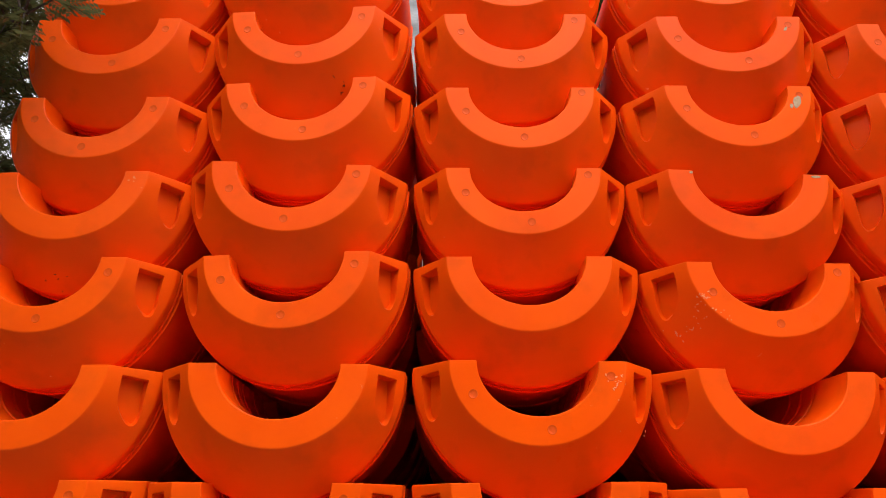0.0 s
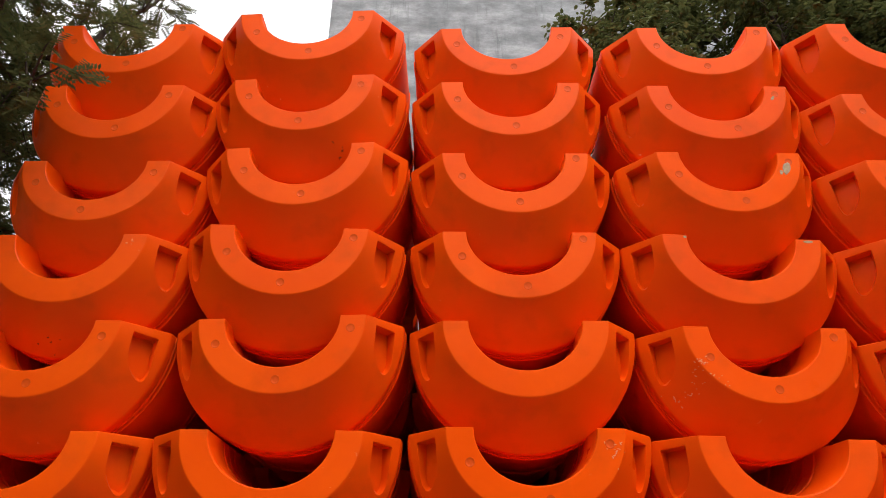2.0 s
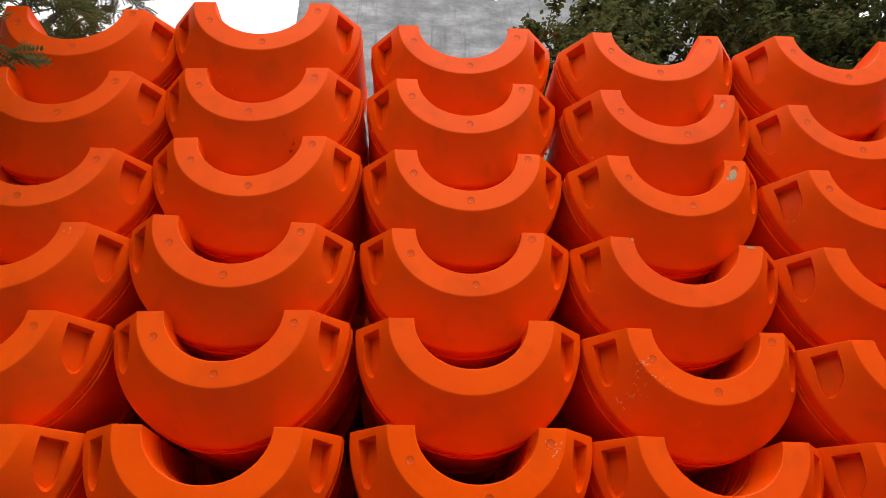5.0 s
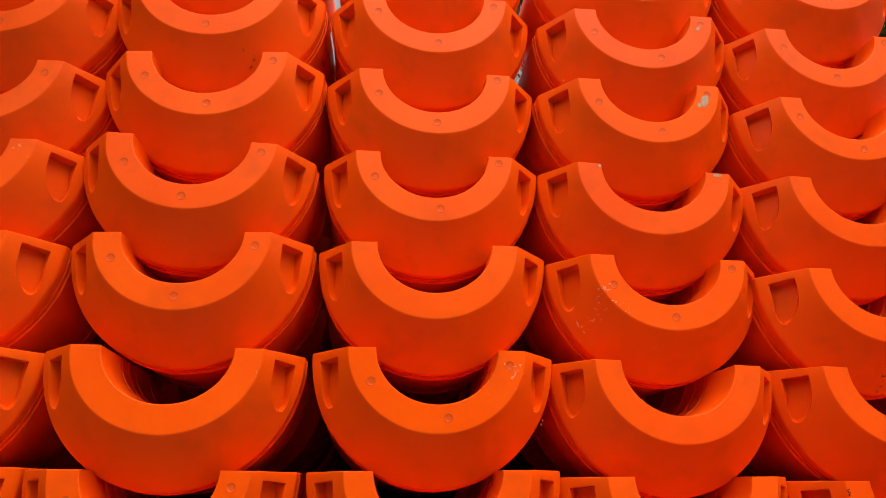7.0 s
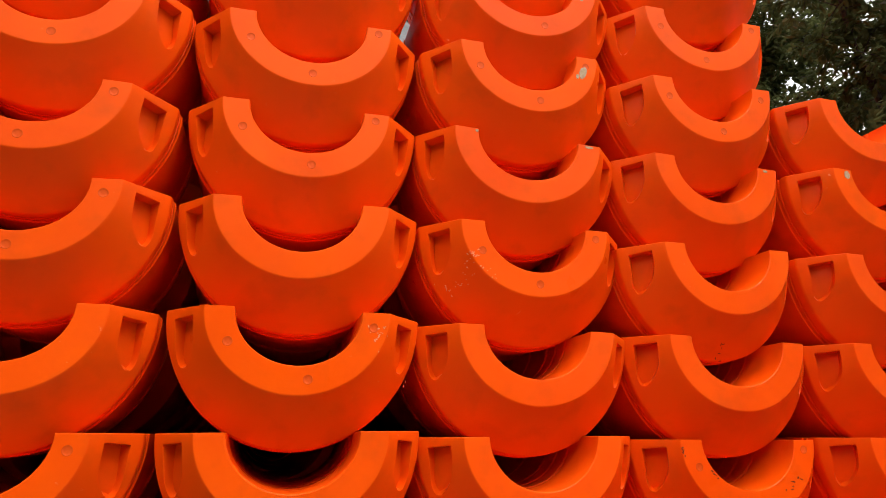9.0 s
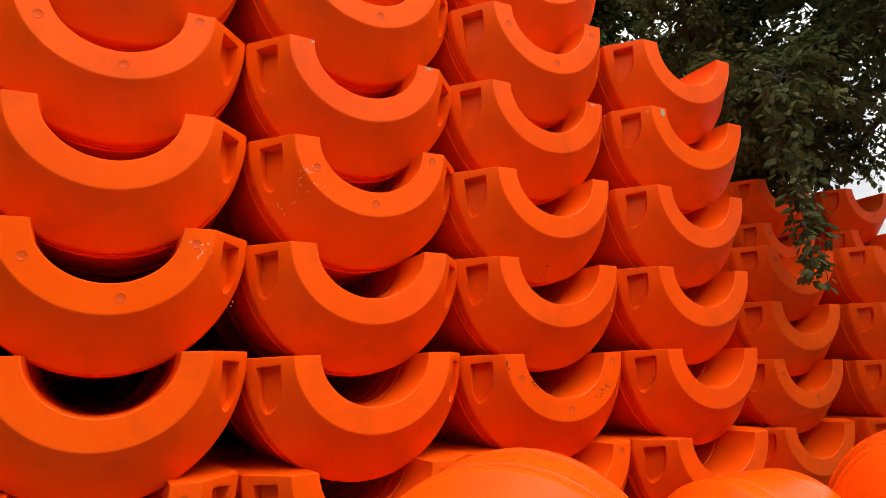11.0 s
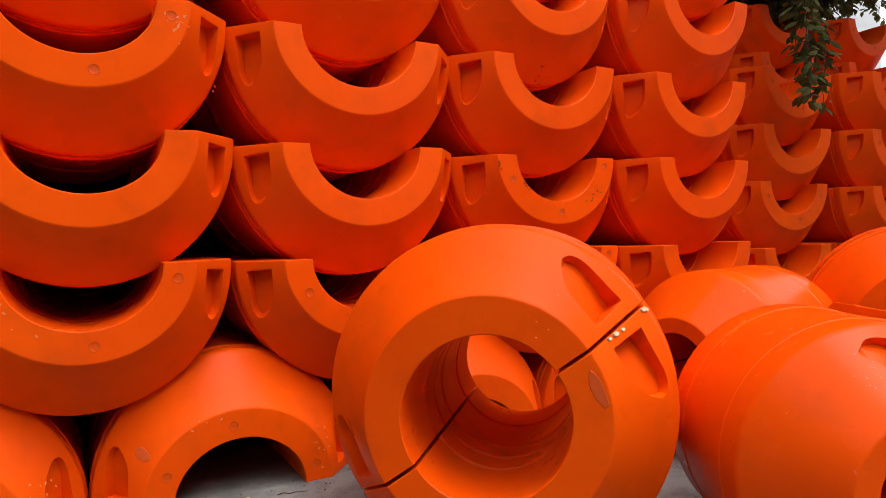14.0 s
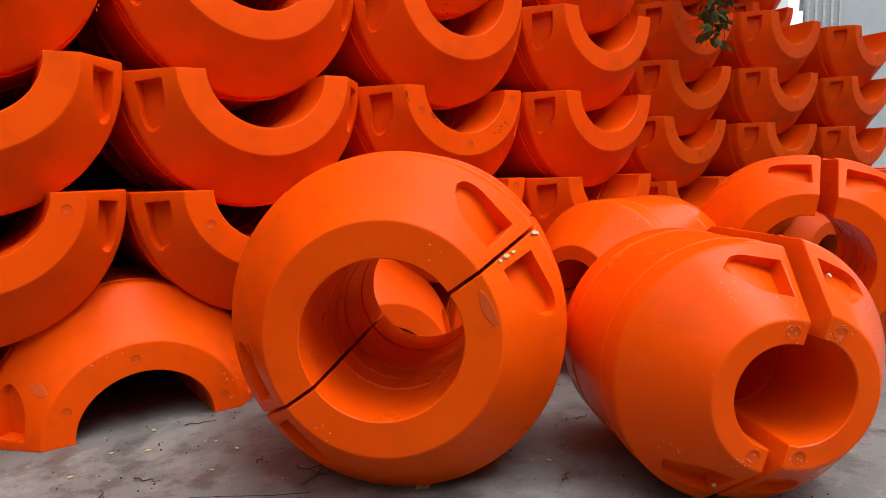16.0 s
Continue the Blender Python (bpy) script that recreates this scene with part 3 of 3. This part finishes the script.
third = tree((8.62, 3.05, BASE), "dark broad-leaved tree with hanging vines by the second stack", [
    [(0, 0, 0), (-0.1, 0, 3), (-0.3, 0, 5), (-0.2, 0.2, 9)],
    [(-0.1, 0, 3.0), (-1.2, -0.8, 4.2), (-2.2, -1.8, 4.6), (-3.1, -2.7, 4.2)],
    [(-0.2, 0, 3.6), (-1.4, -0.6, 5.4), (-2.4, -1.0, 6.4), (-3.2, -1.4, 7.2)],
    [(-0.2, 0, 3.4), (-0.6, -1.0, 4.6), (-1.0, -2.0, 5.2), (-1.4, -3.0, 5.2)],
    [(-0.2, 0, 4.4), (0.6, -0.6, 5.8), (1.6, -1.0, 6.8), (2.6, -1.4, 7.6)],
    [(-0.2, 0, 4.4), (-0.6, -0.6, 6.0), (-0.8, -1.2, 7.4), (-1.0, -1.6, 8.8)],
    [(-0.1, 0, 3.6), (0.8, -1.0, 4.6), (1.6, -1.8, 5.4), (2.6, -2.4, 6.0)],
    # limbs from here on: added overhead, meant out of view, to darken the second stack
    [(-0.2, 0, 4.4), (-0.8, -1.6, 5.6), (-1.4, -2.8, 6.2), (-2.0, -4.0, 6.4)],
    [(-0.2, 0, 4.4), (0.0, -1.6, 5.6), (0.0, -2.8, 6.4), (-0.2, -4.2, 6.6)],
    [(-0.2, 0, 4.2), (1.0, -1.6, 5.4), (1.8, -3.0, 6.2), (2.2, -4.4, 6.4)],
    [(-0.2, 0.1, 6.5), (-1.0, -0.8, 7.4), (-2.0, -2.0, 7.9), (-3.0, -3.4, 8.2)],
    [(-0.2, 0.1, 6.5), (-0.4, -1.2, 7.6), (-0.8, -2.8, 8.2), (-1.2, -4.6, 8.4)],
    [(-0.2, 0.1, 6.5), (0.6, -1.2, 7.6), (1.2, -2.8, 8.2), (1.4, -4.6, 8.4)],
    [(-0.2, 0.1, 6.5), (-1.2, -2.0, 7.6), (-1.9, -4.0, 7.8), (-2.5, -5.6, 7.6)],
    [(-0.2, 0.1, 6.5), (0.2, -2.2, 7.7), (0.4, -4.4, 7.9), (0.5, -6.2, 7.6)],
    [(-0.2, 0.1, 6.5), (-0.5, -2.2, 8.3), (-0.9, -4.4, 8.8), (-1.0, -6.2, 8.6)],
], 9, False, 7, 0.85, 0.72)


def vine(parent, start, drop, seed):
    """A thin strand that hangs from a limb, with leaves in ones and twos."""
    rnd = random.Random(seed)
    bm, leaves = bmesh.new(), bmesh.new()
    p, pts = Vector(start), []
    n = int(drop / 0.07)
    for k in range(n + 1):
        pts.append(p.copy())
        p = p + Vector((rnd.uniform(-0.025, 0.025), rnd.uniform(-0.025, 0.025), -0.07))
    tube(bm, pts, [0.004] * len(pts), 4)
    for q in pts[1:]:
        for _ in range(rnd.choice((2, 3, 4))):
            d = Vector((rnd.gauss(0, 1), rnd.gauss(0, 1), rnd.uniform(-1.4, 0.0))).normalized()
            s = rnd.uniform(0.07, 0.13)
            leaf(leaves, q + d * 0.05, d, Vector((rnd.uniform(-0.5, 0.5), rnd.uniform(-0.5, 0.5), 1)), s, s * 0.34)
    part("leaves", leaves, LEAF_BROAD, part("vine", bm, BARK, parent))


for start, drop, seed in (((-3.10, -2.70, 4.25), 2.0, 1), ((-3.02, -2.66, 4.2), 1.85, 2), ((-2.92, -2.74, 4.3), 2.05, 3), ((-3.22, -2.62, 4.2), 1.6, 4), ((-3.15, -2.8, 4.2), 1.85, 9),
                          ((-2.75, -2.5, 4.4), 0.95, 5), ((-2.35, -2.1, 4.6), 0.9, 6), ((-1.45, -3.0, 5.2), 1.2, 7), ((-2.0, -1.8, 4.7), 0.9, 8)):
    vine(third, start, drop, seed)



# ---- marks on the floats ----
def blob_mesh(name, rx, rz, mat, seed, points=14, thick=0.0012):
    rnd = random.Random(seed)
    bm = bmesh.new()
    ring = []
    for k in range(points):
        a, q = k * math.tau / points, rnd.uniform(0.78, 1.0)
        ring.append((rx * q * math.cos(a), rz * q * math.sin(a)))
    low = [bm.verts.new((x, 0.0005, z)) for x, z in ring]
    top = [bm.verts.new((x * 0.92, -thick, z * 0.92)) for x, z in ring]
    for k in range(points):
        bm.faces.new((low[k], low[(k + 1) % points], top[(k + 1) % points], top[k]))
    bm.faces.new(top)
    bmesh.ops.recalc_face_normals(bm, faces=bm.faces[:])
    return mesh_of(name, bm, mat)


def on_float(ob, name, me, deg, share, turn=0.0, dims=(R, RF, RI, CONE), squash=(0.893, 0.929), deep=1.05):
    """Sets a flat mark on a half float. share: 0 to 1 from bore to rim on the end face, 1 to 2 up the cone."""
    rr, rf, ri, cone = dims
    th = radians(deg)
    if share < 1:
        r, y, k = ri + (rf - ri) * share, 0.0, squash[0] + (squash[1] - squash[0]) * share
        n = Vector((0, -1, 0))
    else:
        s = share - 1
        r, y, k = rf + (rr - rf) * s, cone * s, squash[1] + (deep - squash[1]) * s
        n = Vector((cone * math.cos(th), -(rr - rf), cone * math.sin(th))).normalized()
    at = Vector((r * math.cos(th), y, k * r * math.sin(th))) + n * 0.0006
    mark = new(name, me)
    mark.parent = ob
    mark.matrix_local = Matrix.Translation(at) @ n.to_track_quat("-Y", "Z").to_matrix().to_4x4() @ pose(0, 0, 0, 0, turn, 0)
    return mark


SCRAPE = plain("pale_scrape", (0.74, 0.17, 0.05), (0.72, 0.30, 0.16), 0.75, 70, 0.3)
CREAM = plain("cream_foam", (0.50, 0.36, 0.20), (0.66, 0.54, 0.36), 0.85, 80, 0.6)
GREYSMEAR = plain("grey_smear", (0.62, 0.070, 0.006), (0.58, 0.090, 0.022), 0.8, 30, 0.1)
BLACK = plain("black_tar", (0.012, 0.010, 0.009), (0.03, 0.02, 0.015), 0.5, 40, 0.1)
FLECKS = [blob_mesh("fleck", a, b, SCRAPE, 40 + k, 8, 0.0008) for k, (a, b) in enumerate(((0.003, 0.004), (0.005, 0.003), (0.004, 0.009), (0.009, 0.004)))]
DRIPS = [blob_mesh("drip", a, b, BLACK, 60 + k, 8, 0.001) for k, (a, b) in enumerate(((0.002, 0.006), (0.003, 0.012), (0.004, 0.007)))]
FINE = [blob_mesh("fleck", a, b, SCRAPE, 80 + k, 8, 0.0006) for k, (a, b) in enumerate(((0.002, 0.003), (0.004, 0.002), (0.002, 0.005)))]
mrk = random.Random(21)


def flecks(ob, deg, share, n, wide, tall, kit=None, name="fleck", **kw):
    for _ in range(n):
        on_float(ob, name, mrk.choice(kit or FLECKS), mrk.gauss(deg, wide), max(share + mrk.gauss(0, tall), 0.05), mrk.uniform(0, 360), **kw)


flecks(FRONT[3, 3], 209, 0.9, 16, 2.5, 0.20)
flecks(FRONT[3, 3], 218, 1.45, 22, 3.0, 0.30)
flecks(FRONT[3, 3], 232, 0.8, 6, 6.0, 0.10)
flecks(FRONT[2, 2], 345, 0.7, 12, 3.0, 0.25)
flecks(FRONT[2, 2], 330, 1.4, 5, 8.0, 0.3)
flecks(FRONT[2, 0], 215, 0.6, 10, 10.0, 0.3)
flecks(FRONT[0, 4], 350, 0.4, 4, 3.0, 0.2)
on_float(FRONT[3, 5], "worn_patch", blob_mesh("worn_patch", 0.026, 0.052, PALE, 5, 19), 340, 0.42, 20)
on_float(FRONT[3, 5], "worn_patch", blob_mesh("worn_patch", 0.012, 0.020, PALE, 6), 333, 0.25, 10)
on_float(FRONT[3, 4], "worn_patch", blob_mesh("worn_patch", 0.012, 0.010, PALE, 7), 183, 0.08, 0)
on_float(FRONT[3, 4], "worn_patch", blob_mesh("worn_patch", 0.030, 0.010, PALE, 8), 357.5, 0.5, 0)
on_float(FRONT[4, 4], "worn_patch", blob_mesh("worn_patch", 0.022, 0.010, PALE, 9), 357, 0.4, 0)
on_float(FRONT[5, 4], "worn_patch", blob_mesh("worn_patch", 0.026, 0.034, PALE, 10, 7), 187, 0.30, -15)
on_float(FRONT[3, 6], "worn_patch", blob_mesh("worn_patch", 0.010, 0.022, PALE, 11), 343, 0.4, 30)
flecks(FRONT[4, 1], 187, 0.95, 5, 3.0, 0.04, DRIPS, "tar_drip")
flecks(FRONT[4, 1], 221, 0.10, 6, 4.0, 0.03, DRIPS, "tar_drip")
flecks(FRONT[4, 1], 318, 0.5, 8, 6.0, 0.12, DRIPS, "tar_drip")
flecks(FRONT[1, 6], 292, 1.55, 7, 4.0, 0.10, DRIPS, "tar_drip")
flecks(FRONT[0, 4], 265, 1.8, 5, 3.0, 0.10, DRIPS, "tar_drip")
flecks(FRONT[4, 3], 268, 1.8, 6, 4.0, 0.10, DRIPS, "tar_drip")
first, second = ARCHES[3, 0.07], ARCHES[2, 0.07]
on_float(first, "grey_smear", blob_mesh("grey_smear", 0.055, 0.030, GREYSMEAR, 12, 13), 328, 1.30, 30)
flecks(first, 205, 1.05, 9, 5.0, 0.25)
flecks(first, 285, 0.9, 5, 8.0, 0.1)
flecks(second, 192, 0.9, 22, 3.0, 0.35)
flecks(second, 203, 1.2, 8, 3.0, 0.25)
whole_dims = dict(dims=(WR, WRF, WRI, WCONE), squash=(0.952, 0.976), deep=1.0)
for half in HALVES[STANDING["label"]]:
    flecks(half, 200, 0.7, 4, 6.0, 0.2, FINE, **whole_dims)
lower = HALVES[STANDING["label"]][0]
on_float(lower, "grey_smear", blob_mesh("grey_smear", 0.022, 0.070, GREYSMEAR, 14, 13), 343, 0.75, 10, **whole_dims)
CRUMB = blob_mesh("foam_crumb", 0.015, 0.009, CREAM, 17, 9, 0.008)
CRUMB_SMALL = blob_mesh("foam_crumb_small", 0.010, 0.007, CREAM, 18, 9, 0.006)
for deg, share, me in ((359.0, 1.40, CRUMB), (358.6, 1.52, CRUMB_SMALL), (359.2, 1.30, CRUMB_SMALL), (358.5, 1.97, CRUMB_SMALL), (359.2, 1.93, CRUMB)):
    on_float(lower, "foam_crumb", me, deg, share, 20, **whole_dims)
small_dims = dict(dims=(SR, SRF, SRI, SCONE), squash=(0.99, 0.99), deep=1.0)
for half in HALVES[BARREL["label"]]:
    for deg in (194, 346):
        flecks(half, deg, 0.8, 15, 5.0, 0.4, FINE, **small_dims)
    flecks(half, 215, 1.5, 12, 4.0, 0.12, FINE, **small_dims)
    flecks(half, 320, 1.55, 8, 3.0, 0.08, FINE, **small_dims)
    on_float(half, "foam_crumb", CRUMB_SMALL, 352, 1.55, 0, **small_dims)

# ---- litter on the concrete ----
lit = random.Random(31)


def twig(x, y, long, turn, fork=False):
    bm = bmesh.new()
    pts = [(long * (k / 5 - 0.5), lit.uniform(-0.012, 0.012), 0.005 + lit.uniform(0, 0.006)) for k in range(6)]
    tube(bm, pts, [0.0035 - 0.0004 * k for k in range(6)], 5)
    ob = tagged(new("twig", mesh_of("twig", bm, TWIG)), "thin dry brown twig lying on concrete", "twig", "fallen twigs")
    ob.matrix_world = pose(x, y, BASE, 0, 0, turn)
    if fork:
        bm = bmesh.new()
        tube(bm, [pts[2], (pts[2][0] + 0.05, 0.03, 0.02), (pts[2][0] + 0.10, 0.07, 0.03)], [0.003, 0.002, 0.001], 5)
        part("side_shoot", bm, TWIG, ob)


def fallen_leaf(x, y, size, turn):
    bm = bmesh.new()
    rows = []
    for k in range(7):
        u = k / 6
        w = size * 0.34 * math.sin(math.pi * min(max(u, 0.04), 0.97)) ** 0.8
        lift = 0.004 + 0.10 * size * (u - 0.5) ** 2
        rows.append([bm.verts.new((size * (u - 0.5), w * q, lift + 0.12 * size * abs(q) ** 2)) for q in (-1, 0, 1)])
    for p, q in zip(rows, rows[1:]):
        for k in range(2):
            bm.faces.new((p[k], q[k], q[k + 1], p[k + 1]))
    ob = tagged(new("fallen_leaf", mesh_of("fallen_leaf", bm, DRYLEAF)), "small dry yellow leaf lying on concrete", "leaf", "fallen leaves")
    ob.matrix_world = pose(x, y, BASE, 0, 0, turn)


for x, y, long, turn, fork in ((0.86, -0.03, 0.14, -20, False), (0.52, -0.53, 0.12, -50, False), (1.08, -0.93, 0.20, 10, True), (1.06, -0.86, 0.14, -60, True),
                               (0.94, -0.64, 0.07, 50, False), (1.80, -1.54, 0.09, 20, False), (0.35, -0.55, 0.08, 70, False), (2.30, -1.15, 0.08, 0, False)):
    twig(x, y, long, turn, fork)
fallen_leaf(1.33, -1.27, 0.075, 15)
for x, y in ((0.659, 0.016), (0.586, -0.222), (0.279, -0.3), (0.9, -0.45), (0.45, -0.15), (0.75, -0.6)):
    fallen_leaf(x, y, lit.uniform(0.022, 0.034), lit.uniform(0, 360))
for _ in range(60):
    fallen_leaf(lit.uniform(-0.4, 2.9), lit.uniform(-2.2, 0.3), lit.uniform(0.010, 0.024), lit.uniform(0, 360))
bm = bmesh.new()
for _ in range(420):
    x, y, q = lit.uniform(-1.0, 3.4), lit.uniform(-2.4, 0.3), lit.uniform(0.0015, 0.005)
    bmesh.ops.create_icosphere(bm, subdivisions=1, radius=q, matrix=pose(x, y, q * 0.4, lit.uniform(0, 90), 0, lit.uniform(0, 90)))
crack = [(0.36 + 0.62 * k / 14 + lit.uniform(-0.008, 0.008), -0.62 - 0.40 * k / 14 + lit.uniform(-0.010, 0.010), -0.0005) for k in range(15)]
cbm = bmesh.new()
tube(cbm, crack, [0.0022] * 15, 4)
part("crack", cbm, BLACK, ground)
grit = tagged(new("grit", mesh_of("grit", bm, TWIG)), "dark grit and crumbs scattered over concrete", "grit", kind="stuff")
grit.location = (0, 0, BASE)

# ---- distance and enclosure ----
SHED = plain("blue_grey_cladding", (0.34, 0.37, 0.39), (0.42, 0.45, 0.47), 0.6, 0.6, 0.05)
far = tagged(new("white_building"), "tall plain white rendered building far off", "building")
far.matrix_world = pose(34.6, 14.9, BASE, 0, 0, -62.5)
bm = bmesh.new()
box(bm, -5.5, 0, 0, 6, 0, 16)
part("wall", bm, WHITEWALL, far)
bm = bmesh.new()
box(bm, -5.7, 0.2, -0.2, 6.2, 16, 16.3)
part("roof", bm, WHITEWALL, far)
shed = tagged(new("shed"), "blue-grey metal-clad shed with upright ribs far off", "building")
shed.matrix_world = pose(34.9, 14.2, BASE, 0, 0, -62.5)
bm = bmesh.new()
box(bm, 0, 22, 0.3, 8, 0, 10.2)
part("wall", bm, SHED, shed)
bm = bmesh.new()
box(bm, -0.2, 22.2, 0.1, 8.2, 10.2, 10.5)
part("roof", bm, METAL, shed)
for k in range(5):
    bm = bmesh.new()
    box(bm, 0.1 + 0.35 * k, 0.2 + 0.35 * k, 0.2, 0.3, 0, 10.2)
    part("rib", bm, METAL, shed)
# added walls, never in view, that block low sky light from the floats
for name, (x0, x1, y0, y1, high) in (("sky_block_south", (-6.6, 5.5, -9.3, -9.0, 6.4)), ("sky_block_southeast", (5.5, 26, -5.8, -5.5, 8.5)), ("sky_block_west", (-6.6, -6.3, -9.0, 0.5, 6.4))):
    bm = bmesh.new()
    box(bm, x0, x1, y0, y1, 0, high)
    sky_block = tagged(new(name, mesh_of(name, bm, CEMENT)), "plain grey rendered yard wall", "wall", kind="structure")
    sky_block.location = (0, 0, BASE)
